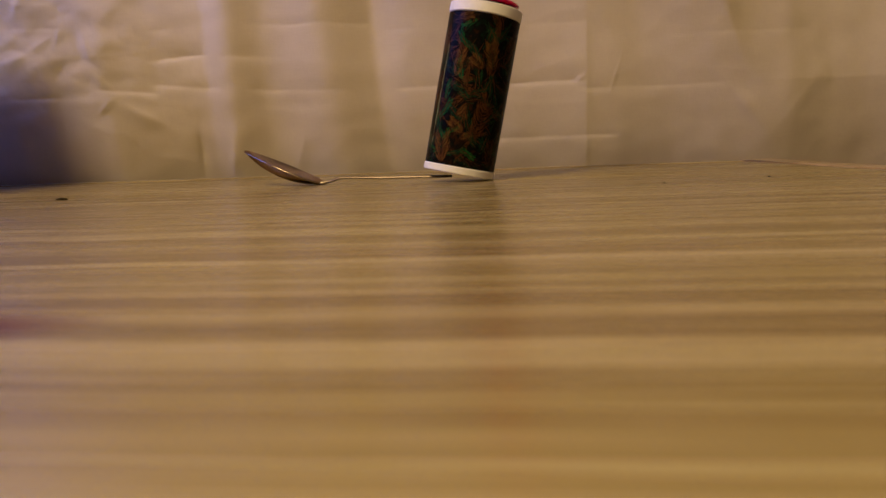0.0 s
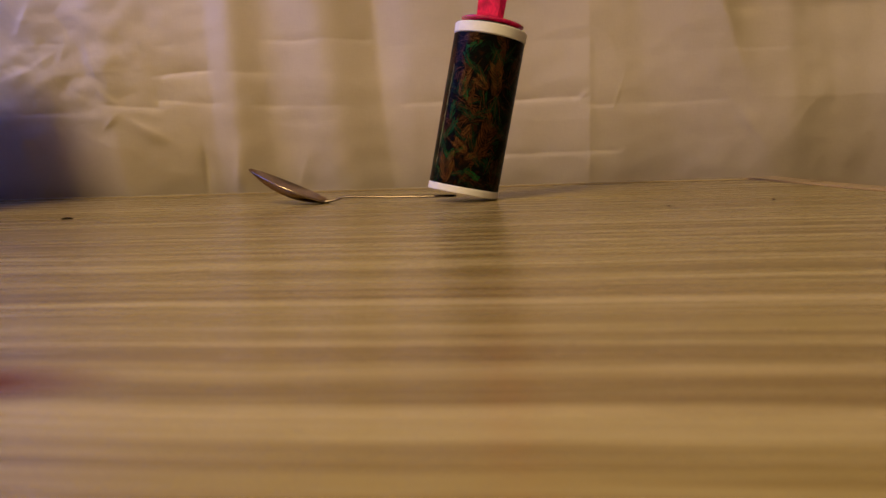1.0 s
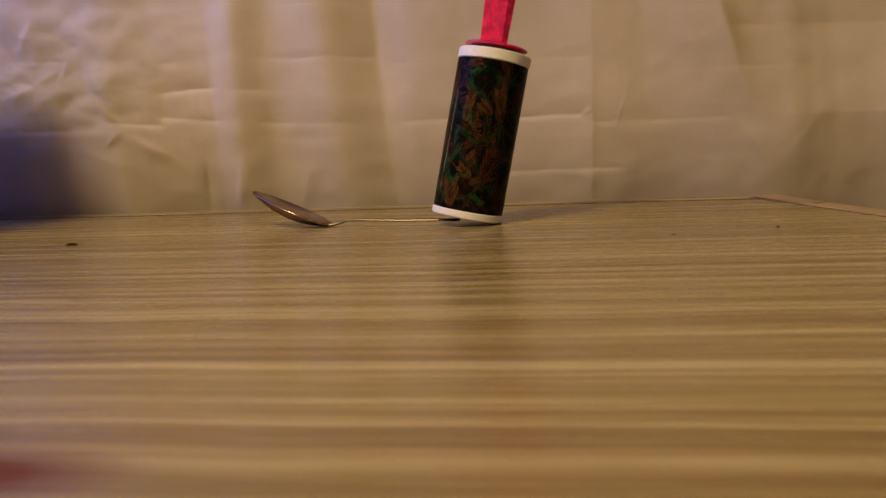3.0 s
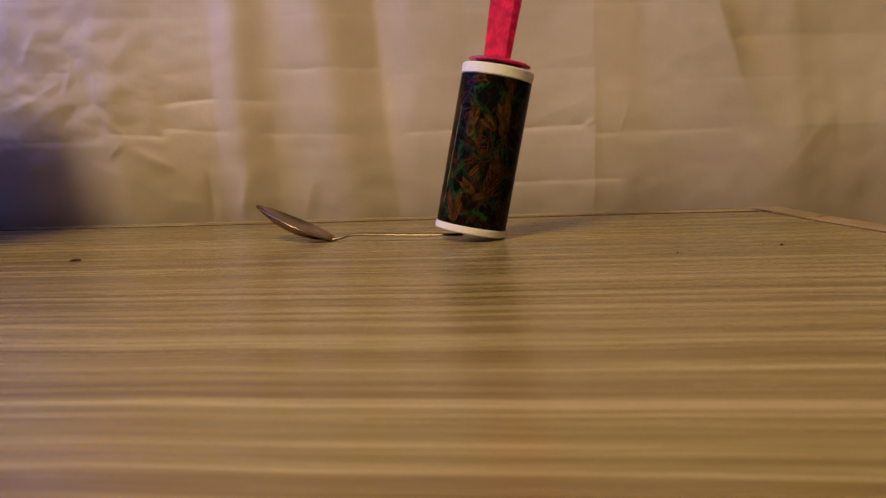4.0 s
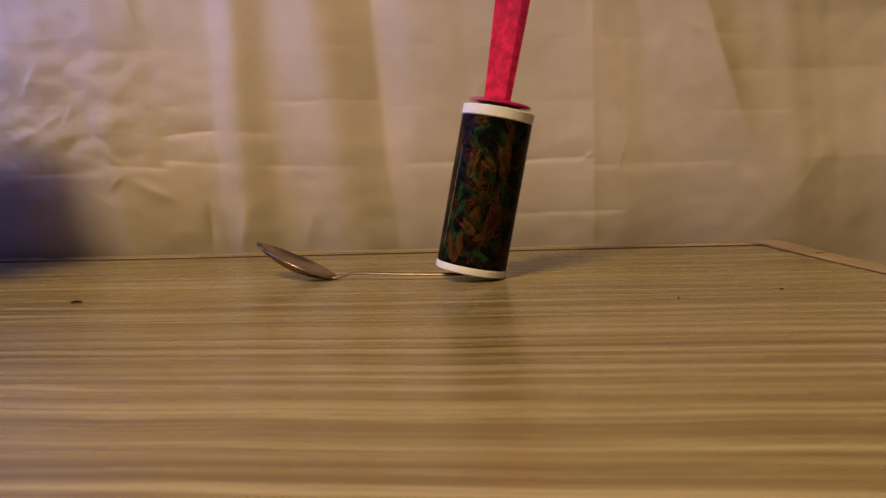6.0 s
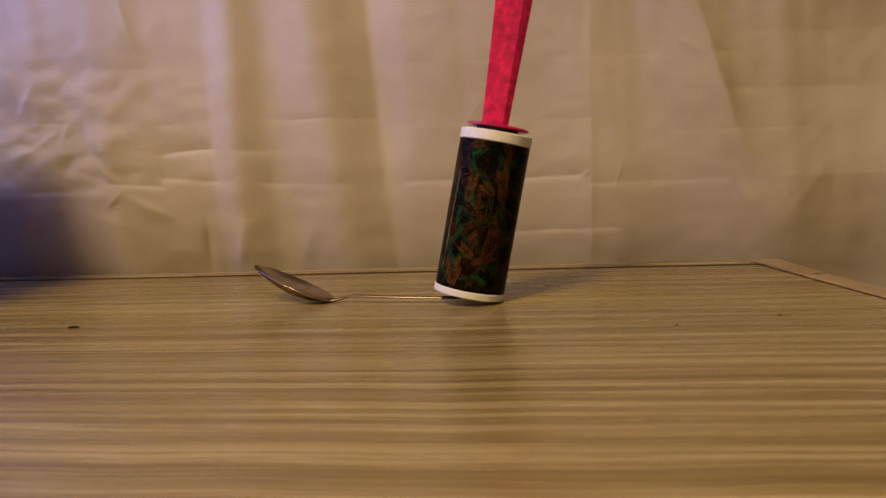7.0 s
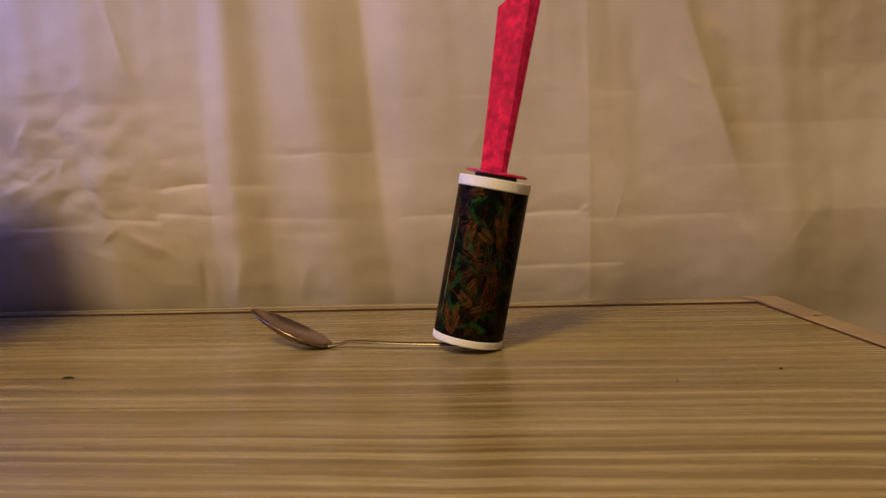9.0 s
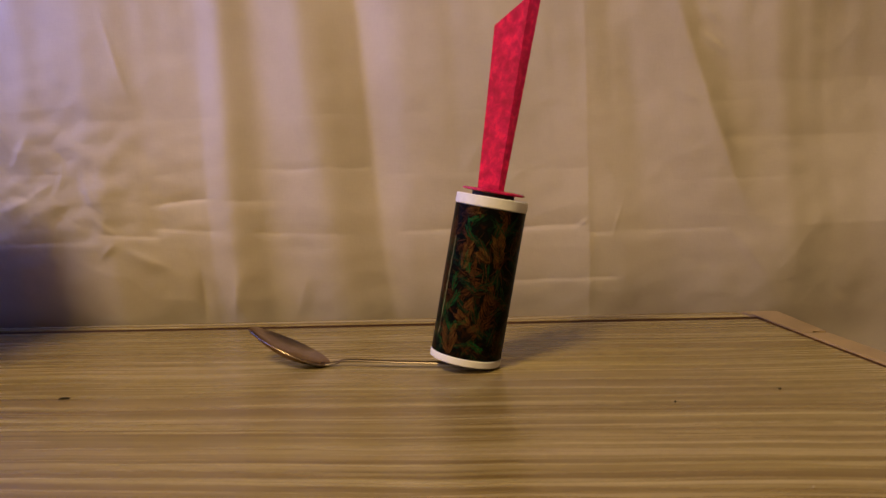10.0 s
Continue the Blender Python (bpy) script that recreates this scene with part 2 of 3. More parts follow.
# ---- mesh helpers ----
def part(name, bm, material, parent=None, label="", smooth=False):
    me = bpy.data.meshes.new(name)
    bmesh.ops.recalc_face_normals(bm, faces=bm.faces)
    if smooth:
        for e in bm.edges:
            e.smooth = len(e.link_faces) == 2 and e.calc_face_angle() < 0.6
        for fc in bm.faces:
            fc.smooth = True
    bm.to_mesh(me)
    bm.free()
    for m in (material if isinstance(material, (list, tuple)) else [material]):
        me.materials.append(m)
    ob = new(name, me)
    if parent:
        ob.parent = parent
    if label:
        tagged(ob, label)
    return ob


def prism(points, z0, z1, bevel=0.0):
    """An upright prism over a plan of points."""
    bm = bmesh.new()
    lo = [bm.verts.new((x, y, z0)) for x, y in points]
    hi = [bm.verts.new((x, y, z1)) for x, y in points]
    n = len(points)
    bm.faces.new(lo[::-1])
    bm.faces.new(hi)
    for i in range(n):
        bm.faces.new((lo[i], lo[(i + 1) % n], hi[(i + 1) % n], hi[i]))
    if bevel:
        bmesh.ops.bevel(bm, geom=bm.edges[:], offset=bevel, segments=2, affect="EDGES", profile=0.6)
    return bm


def block(x0, x1, y0, y1, z0, z1, bevel=0.0):
    return prism([(x0, y0), (x1, y0), (x1, y1), (x0, y1)], z0, z1, bevel)


def lathe(profile, steps=72):
    """A closed ring or disc turned from (radius, height) points; a radius of 0 closes at the axis."""
    bm = bmesh.new()
    rings = []
    for r, z in profile:
        if r == 0:
            rings.append([bm.verts.new((0, 0, z))])
        else:
            rings.append([bm.verts.new((r * math.cos(2 * math.pi * i / steps), r * math.sin(2 * math.pi * i / steps), z)) for i in range(steps)])
    for a, b in zip(rings, rings[1:]):
        for i in range(steps):
            j = (i + 1) % steps
            if len(a) == 1 and len(b) > 1:
                bm.faces.new((a[0], b[i], b[j]))
            elif len(b) == 1 and len(a) > 1:
                bm.faces.new((a[i], b[0], a[j]))
            elif len(a) > 1:
                bm.faces.new((a[i], b[i], b[j], a[j]))
    return bm


# ---- room ----
FLOOR_Z = -0.745
X0, X1, Y0, Y1, TOP = -1.25, 1.7, -1.9, 1.15, 2.05
LAMP_CUT_X = -0.58  # unseen wall step beside the table, added to cut lamp light on the left cloth
tagged(part("floor", block(X0 - 0.1, X1 + 0.1, Y0 - 0.1, Y1 + 0.1, FLOOR_Z - 0.1, FLOOR_Z), FLOOR), "plain brown floor of the room", "floor", kind="structure")
tagged(part("ceiling", block(X0 - 0.1, X1 + 0.1, Y0 - 0.1, Y1 + 0.1, TOP, TOP + 0.1), CEIL), "plain white painted ceiling", "ceiling", kind="structure")
for nm, b in (("wall_north", (X0 - 0.1, X1 + 0.1, Y1, Y1 + 0.1)), ("wall_south", (X0 - 0.1, X1 + 0.1, Y0 - 0.1, Y0)),
              ("wall_southwest", (X0 - 0.1, X0, Y0, 0.05)), ("wall_lamp_cut", (X0 - 0.1, LAMP_CUT_X - 0.1, 0.05, 0.15))):
    tagged(part(nm, block(*b, FLOOR_Z, TOP), WALL), "plain cream painted wall", "wall", kind="structure")

def fill_window_wall(name, number, x0, x1, y0, y1, wy0, wy1, wz0, wz1):
    """A side wall with an added, unseen window opening for a fill lamp, and the window's frame in the opening."""
    bm = bmesh.new()
    for b in ((y0, wy0, FLOOR_Z, TOP), (wy1, y1, FLOOR_Z, TOP), (wy0, wy1, FLOOR_Z, wz0), (wy0, wy1, wz1, TOP)):
        piece = bpy.data.meshes.new("piece")
        pb = block(x0, x1, *b)
        pb.to_mesh(piece)
        pb.free()
        bm.from_mesh(piece)
        bpy.data.meshes.remove(piece)
    tagged(part(name, bm, WALL), "plain cream painted wall with an added, unseen window opening", "wall", kind="structure")
    window = new("window_%d" % number)
    window.location = (0.5 * (x0 + x1), 0.5 * (wy0 + wy1), wz0)
    ww, wh = (wy1 - wy0) / 2, wz1 - wz0
    for b in ((-ww, -ww + 0.05, 0, wh), (ww - 0.05, ww, 0, wh), (-ww + 0.05, ww - 0.05, 0, 0.05), (-ww + 0.05, ww - 0.05, wh - 0.05, wh)):
        part("window_frame", block(-0.03, 0.03, *b, 0.002), CEIL, window)
    tagged(window, "white window frame, unseen, added round a cool fill lamp", "window", kind="structure")


fill_window_wall("wall_west", 1, LAMP_CUT_X - 0.1, LAMP_CUT_X, 0.05, Y1, 0.21, 0.77, 0.14, 0.78)
# the east opening is added too, only to hold its fill
fill_window_wall("wall_east", 2, X1, X1 + 0.1, Y0, Y1, -0.85, 0.25, 0.30, 1.20)

lamp = new("pendant_lamp")
lamp.location = LAMP
part("shade", lathe([(0.03, 0.16), (0.18, 0.14), (0.295, 0.06), (0.322, 0.006), (0.317, 0.006), (0.290, 0.058), (0.178, 0.135), (0.03, 0.155), (0.03, 0.16)]), CEIL, lamp, "white dished lamp shade", True)
part("diffuser", lathe([(0, 0.0), (0.25, 0.003), (0.30, 0.012), (0, 0.018)]), GLOW, lamp, "glowing warm diffuser")
part("cord", lathe([(0, 0.155), (0.003, 0.155), (0.003, TOP - LAMP.z), (0, TOP - LAMP.z)], 10), CORE, lamp, "dark cord")
tagged(lamp, "white pendant lamp with a warm glowing diffuser hanging on a cord", "lamp")


# ---- table ----
def edge_x(y):
    """The dark joint along the table's right side leans outwards towards the front."""
    return 0.2465 + (0.716 - y) * 0.19


BACK, FRONT, LEFT = 0.706, -0.42, -0.575
GAP, RIM = 0.0105, 0.029
table = new("table")
part("tabletop", prism([(LEFT, FRONT), (edge_x(FRONT), FRONT), (edge_x(BACK), BACK), (LEFT, BACK)], -0.024, 0.0, 0.0012), WOOD, table)
part("joint", prism([(LEFT, BACK), (edge_x(BACK) + 0.004, BACK), (edge_x(BACK) + 0.004, BACK + GAP), (LEFT, BACK + GAP)], -0.022, -0.0004), JOINT_SHADE, table, "recessed joint along the table's edge, filled dark for its shade")
part("joint", prism([(edge_x(FRONT), FRONT), (edge_x(FRONT) + 0.0037, FRONT), (edge_x(BACK) + 0.0037, BACK), (edge_x(BACK), BACK)], -0.022, -0.0004), JOINT_SHADE, table, "recessed joint along the table's edge, filled dark for its shade")
part("edge_strip", prism([(LEFT, BACK + GAP), (edge_x(BACK) - 0.004, BACK + GAP), (edge_x(BACK) - 0.010, BACK + RIM), (LEFT, BACK + RIM)], -0.024, 0.0006, 0.001), TRIM, table)
SEAM = 0.648
part("edge_strip", prism([(edge_x(SEAM) + 0.0037, SEAM - 0.0004), (edge_x(SEAM) + 0.0115, SEAM - 0.0004), (edge_x(SEAM) + 0.0125, SEAM + 0.0050), (edge_x(SEAM) + 0.0225, SEAM + 0.0040), (edge_x(BACK) + 0.024, BACK + RIM), (edge_x(BACK) - 0.006, BACK + RIM), (edge_x(BACK) + 0.002, BACK + GAP)], -0.024, 0.0008, 0.0008), TRIM_SIDE, table)
part("edge_strip", prism([(edge_x(FRONT) + 0.0037, FRONT), (edge_x(FRONT) + 0.025, FRONT), (edge_x(SEAM) + 0.0225, SEAM - 0.0008), (edge_x(SEAM) + 0.0037, SEAM - 0.0008)], -0.024, 0.0008, 0.0012), TRIM_SIDE, table)
part("joint", prism([(edge_x(SEAM) + 0.0040, SEAM - 0.003), (edge_x(SEAM) + 0.022, SEAM - 0.003), (edge_x(SEAM) + 0.022, SEAM + 0.008), (edge_x(SEAM) + 0.0040, SEAM + 0.008)], -0.022, -0.004), JOINT_SHADE, table, "recessed joint along the table's edge, filled dark for its shade")
for lx, ly in ((LEFT + 0.04, FRONT + 0.04), (edge_x(FRONT) - 0.09, FRONT + 0.04), (LEFT + 0.04, BACK - 0.08), (edge_x(BACK) - 0.06, BACK - 0.08)):
    part("leg", block(lx, lx + 0.045, ly, ly + 0.045, FLOOR_Z, -0.024, 0.003), TRIM, table)
tagged(table, "light brown oak-laminate table with dark-jointed edge strips", "table")


# ---- cloth backdrop ----
def plan(s):
    """Where the cloth's plan lies at arc length s, and its normal towards the table: straight along the back, swinging away past the table's corner."""
    over = min(max(0.0, s - 0.285), 0.2)
    slope = 0.035 + 1.2 * over
    y = 0.751 + 0.035 * s + 0.6 * over * over + 0.24 * max(0.0, s - 0.485)
    n = math.hypot(1.0, slope)
    return s, y, slope / n, -1.0 / n


def bell(d, w):
    return math.exp(-(d / w) ** 2)


def tent(d, w):
    return math.exp(-abs(d) / w)


# upright soft folds: place at table height, drift per metre up, half-widths to the left and right, depth
FOLDS = [(-0.415, 0.05, 0.036, 0.036, 0.004), (-0.318, -0.05, 0.022, 0.03, 0.0045), (0.43, 0.05, 0.03, 0.03, 0.011)]
# pleats: place at table height, drift per metre up, change of slope there, softness of the bend
PLEATS = [(-0.375, 0.00, -0.12, 0.0120), (-0.231, 0.00, 0.53, 0.0022), (-0.206, -0.02, -0.96, 0.0034), (-0.177, -0.03, 0.63, 0.0046), (-0.159, -0.07, 0.12, 0.0056),
          (-0.113, -0.11, -0.74, 0.0060), (-0.069, -0.08, 0.97, 0.0018), (-0.042, -0.05, -0.43, 0.0052), (0.118, 0.00, -0.15, 0.0014), (0.191, -0.17, 0.26, 0.0063),
          (0.271, -0.31, -0.80, 0.0010), (0.288, -0.30, 0.78, 0.0080), (0.296, 0.01, -0.28, 0.0063), (0.339, -0.02, 0.20, 0.0084)]
# pressed creases across: height, slope, from, to, depth
ACROSS = [(0.0780, -0.05, -0.19, -0.10, 0.0011), (0.0765, 0.0, -0.05, 0.113, 0.0017), (0.0690, 0.0, 0.118, 0.245, 0.0010), (0.0265, 0.0, 0.02, 0.146, 0.0012), (0.1380, -0.03, -0.19, -0.08, 0.0010),
          (0.1290, 0.0, -0.06, 0.12, 0.0005), (0.1140, 0.0, 0.20, 0.33, 0.0007), (0.0855, -0.10, -0.280, -0.222, 0.0016), (0.1120, 0.045, -0.282, -0.226, 0.0018), (0.0830, -0.10, -0.330, -0.282, 0.0030),
          (0.0790, 0.0, -0.45, -0.34, 0.0009), (0.1420, -0.03, -0.41, -0.355, 0.0012), (0.1360, 0.10, -0.30, -0.26, 0.0009), (0.186, -0.01, -0.40, 0.30, 0.0004), (0.1100, -0.05, -0.215, -0.15, 0.0008)]
# slanting creases: centre x, centre z, half-length, direction in degrees, half-width, depth
SLANTS = [(-0.303, 0.245, 0.045, -76, 0.0035, 0.0010), (0.236, 0.235, 0.018, -38, 0.005, 0.0016), (0.232, 0.262, 0.016, -48, 0.005, 0.0012), (0.212, 0.190, 0.014, -30, 0.004, 0.0008), (-0.325, 0.093, 0.018, -42, 0.005, 0.0016), (-0.292, 0.062, 0.026, -30, 0.008, 0.0024), (-0.325, 0.070, 0.010, 40, 0.004, 0.0014), (-0.335, 0.125, 0.022, -75, 0.006, 0.0014),
          (-0.380, 0.128, 0.026, 30, 0.006, 0.0014), (-0.395, 0.165, 0.022, 60, 0.006, 0.0014), (-0.405, 0.115, 0.022, 15, 0.006, 0.0012), (-0.246, 0.022, 0.026, 88, 0.007, -0.0032), (-0.212, 0.020, 0.022, 80, 0.008, 0.0030),
          (0.146, 0.079, 0.020, 72, 0.0014, 0.0006), (0.115, 0.079, 0.005, 35, 0.0022, 0.0011), (0.262, 0.048, 0.030, 128, 0.010, 0.0018), (0.310, 0.052, 0.036, 52, 0.014, 0.0012), (-0.150, 0.020, 0.020, 70, 0.009, 0.0014), (0.02, 0.15, 0.03, 55, 0.008, 0.0006)]


def relief(s, z):
    """How far the cloth stands out towards the table."""
    d = 0.0
    for x0, drift, wl, wr, deep in FOLDS:
        off = s - x0 - drift * (z - 0.05)
        d += deep * bell(off, (wl if off < 0 else wr) * (1 + 0.5 * max(0.0, min(z, 0.4))))
    d += 0.006 - 1.3 * max(0.0, 0.105 - z) ** 2
    for x0, drift, bend, w in PLEATS:
        ragged = (0.0020 * noise.noise((3.0, 2.0, z * 26)) + 0.0008 * noise.noise((3.0, 5.0, z * 90))) if drift < -0.25 else 0.0
        u = (s - x0 - drift * (z - 0.05) - ragged) / w
        if drift < -0.25:  # the slanting pleat dies out towards the table
            bend *= min(1.0, max(0.0, (z - 0.07) / 0.08)) * (1.0 - 0.6 * min(1.0, max(0.0, (z - 0.20) / 0.08)))
        if -0.12 < x0 < -0.04:  # the middle pleat eases towards the table
            ease = min(1.0, max(0.0, (0.15 - z) / 0.11))
            bend += ease * (0.18 if x0 < -0.1 else -0.48 if x0 < -0.06 else 0.30)
        d += bend * w * (u if u > 30 else math.log1p(math.exp(max(u, -30))))
    d += 0.0014 * tent(s - 0.1205, 0.004) * (0.5 + 0.5 * noise.noise((3.1, 0, z * 40)))
    for z0, slope, a, b, deep in ACROSS:
        if a - 0.02 < s < b + 0.02 and abs(z - z0) < 0.05:
            zz = z - z0 - slope * (s - 0.5 * (a + b)) - 0.0012 * noise.noise((s * 30, z0 * 50, 0))
            ends = min(1.0, max(0.0, (s - a) / 0.015 + 0.5)) * min(1.0, max(0.0, (b - s) / 0.015 + 0.5))
            broken = 0.55 + 0.9 * noise.noise((s * 22, z0 * 91, 4.0))
            lip = tent(zz, 0.0026) if zz < 0 else tent(zz, 0.0075)
            d -= 1.6 * deep * ends * max(0.0, broken) * lip
    for cx, cz, half, turn, w, deep in SLANTS:
        dx, dz = s - cx, z - cz
        if abs(dx) < half * 2 and abs(dz) < half * 2:
            a = radians(turn)
            along, off = dx * math.cos(a) + dz * math.sin(a), dz * math.cos(a) - dx * math.sin(a)
            d += 1.0 * deep * bell(along, half * 0.8) * (tent(off, w * 0.5) if off > 0 else bell(off, w))
    rumple = bell(s + 0.38, 0.10) * bell(z - 0.13, 0.07)
    d += (0.0010 + 0.0018 * rumple) * noise.noise((s * 16, z * 22, 1.7)) + (0.0006 + 0.0015 * rumple) * noise.noise((s * 45, z * 60, 5.2))
    d += 0.0016 * rumple * (abs(noise.noise((s * 17, z * 26, 6.1))) - 0.3) + 0.0020 * rumple * abs(noise.noise((s * 38 + 3, z * 52, 8.4)))
    d += 0.0009 * rumple * abs(noise.noise((s * 80 + 9, z * 95, 2.4)))
    sharp = 1 - abs(noise.noise((s * 13 + 0.4 * noise.noise((s * 30, z * 30, 2.0)), z * 24, 3.3))) * 2.2
    if sharp > 0:
        d += (0.00025 + 0.0004 * rumple) * sharp ** 3
    d += 0.0011 * noise.noise((s * 52 + 2 * z, z * 3.5, 7.7)) * (0.4 + min(0.6, max(0.0, 3 * z)))
    d += 0.003 * noise.noise((s * 6, z * 2.0, 9.0))
    return d


def build_cloth():
    cols = [-0.572, -0.54, -0.51] + [-0.479 + 0.0016 * i for i in range(606)] + [0.492 + 0.02 * i for i in range(20)]
    rows = [FLOOR_Z + 0.003, -0.5, -0.3, -0.15, -0.08, -0.04] + [-0.02 + 0.0015 * i for i in range(235)] + [0.34, 0.36, 0.4, 0.47, 0.6, 0.85, 1.2, 1.55, 1.8]
    verts, faces = [], []
    for z in rows:
        for s in cols:
            x, y, nx, ny = plan(s)
            d = relief(s, max(-0.05, min(z, 0.42)))
            verts.append((x + nx * d, y + ny * d, z))
    n = len(cols)
    for j in range(len(rows) - 1):
        for i in range(n - 1):
            a = j * n + i
            faces.append((a, a + 1, a + n + 1, a + n))
    me = bpy.data.meshes.new("cloth_backdrop")
    me.from_pydata(verts, [], faces)
    me.materials.append(CLOTH)
    me.shade_smooth()
    ob = new("cloth_backdrop", me)
    mod = ob.modifiers.new("thickness", "SOLIDIFY")
    mod.thickness, mod.offset = 0.0008, 1.0
    return tagged(ob, "creased unbleached cotton cloth hanging in folds behind the table", "curtain")


build_cloth()

# an unseen box, added beside the cloth to throw the shadow on it
box = new("shadow_caster_box")
box.location = (-0.472, 0.507, 0)
part("body", block(-0.084, 0.084, -0.105, 0.105, 0.0005, 0.195, 0.004), BOX, box)
part("lid", block(-0.0855, 0.0855, -0.1065, 0.1065, 0.190, 0.228, 0.004), BOX, box)
tagged(box, "unseen dark blue lidded box added on the table to shade the cloth", "box")


# ---- lint roller ----
AXIS = Vector((0.202, 0.040, 0.978)).normalized()
roller = new("lint_roller")
roller.matrix_world = Matrix.Translation((0.0175, 0.567, 0.0050)) @ Vector((0, 0, 1)).rotation_difference(AXIS).to_matrix().to_4x4()
R = 0.0235


def ring_profile(r_in, r_out, z0, z1, b=0.0006):
    return [(r_in, z0), (r_out - b, z0), (r_out, z0 + b), (r_out, z1 - b), (r_out - b, z1), (r_in, z1), (r_in, z0)]


part("bottom_ring", lathe(ring_profile(0.017, R + 0.0004, 0.0, 0.0048)), CARD, roller, "white card end ring", True)
part("top_ring", lathe(ring_profile(0.017, R + 0.0004, 0.1030, 0.1100)), CARD, roller, "white card end ring", True)
sheet = part("sheet_roll", lathe(ring_profile(0.018, R, 0.0048, 0.1030, 0.0002), 96), FILM, roller, "black glossy film printed with pine cones and fir sprigs", True)
part("core", lathe([(0, 0.004), (0.0172, 0.004), (0.0172, 0.108), (0.014, 0.109), (0.014, 0.1132), (0, 0.1132)]), CORE, roller, "dark inner core")
part("flange", lathe([(0, 0.1128), (0.0195, 0.1126), (0.0208, 0.1132), (0.0208, 0.1139), (0.0196, 0.1146), (0.006, 0.1150), (0, 0.1150)]), MAROON, roller, "maroon plastic flange", True)


def build_handle():
    """A tapered handle with a slanting facet on one side and an obliquely cut end."""
    bm = bmesh.new()
    rows = []
    for k in range(13):
        f = k / 12
        l0 = 0.1145
        xl, xf, xr = -0.0107 - 0.0066 * f, 0.0030 - 0.001 * f, 0.0066 + 0.0026 * f
        deep = 0.0055 + 0.002 * f
        sect = [(xl, -deep * 0.9), (xf, -deep), (xr, -deep * 0.42), (xr - 0.001, deep), (xl + 0.001, deep)]
        row = []
        for x, y in sect:
            end = 0.2190 + (x + 0.017) * 1.15
            row.append(bm.verts.new((x, y, l0 + (end - l0) * f)))
        rows.append(row)
    for a, b in zip(rows, rows[1:]):
        for i in range(5):
            bm.faces.new((a[i], a[(i + 1) % 5], b[(i + 1) % 5], b[i]))
    bm.faces.new(rows[0][::-1])
    bm.faces.new(rows[-1])
    long = [e for e in bm.edges if e.calc_length() > 0 and len(e.link_faces) == 2 and e.calc_face_angle() > 0.5]
    bmesh.ops.bevel(bm, geom=long, offset=0.0006, segments=2, affect="EDGES", profile=0.5)
    return bm


part("handle", build_handle(), PINK, roller, "tapered translucent crimson plastic handle")


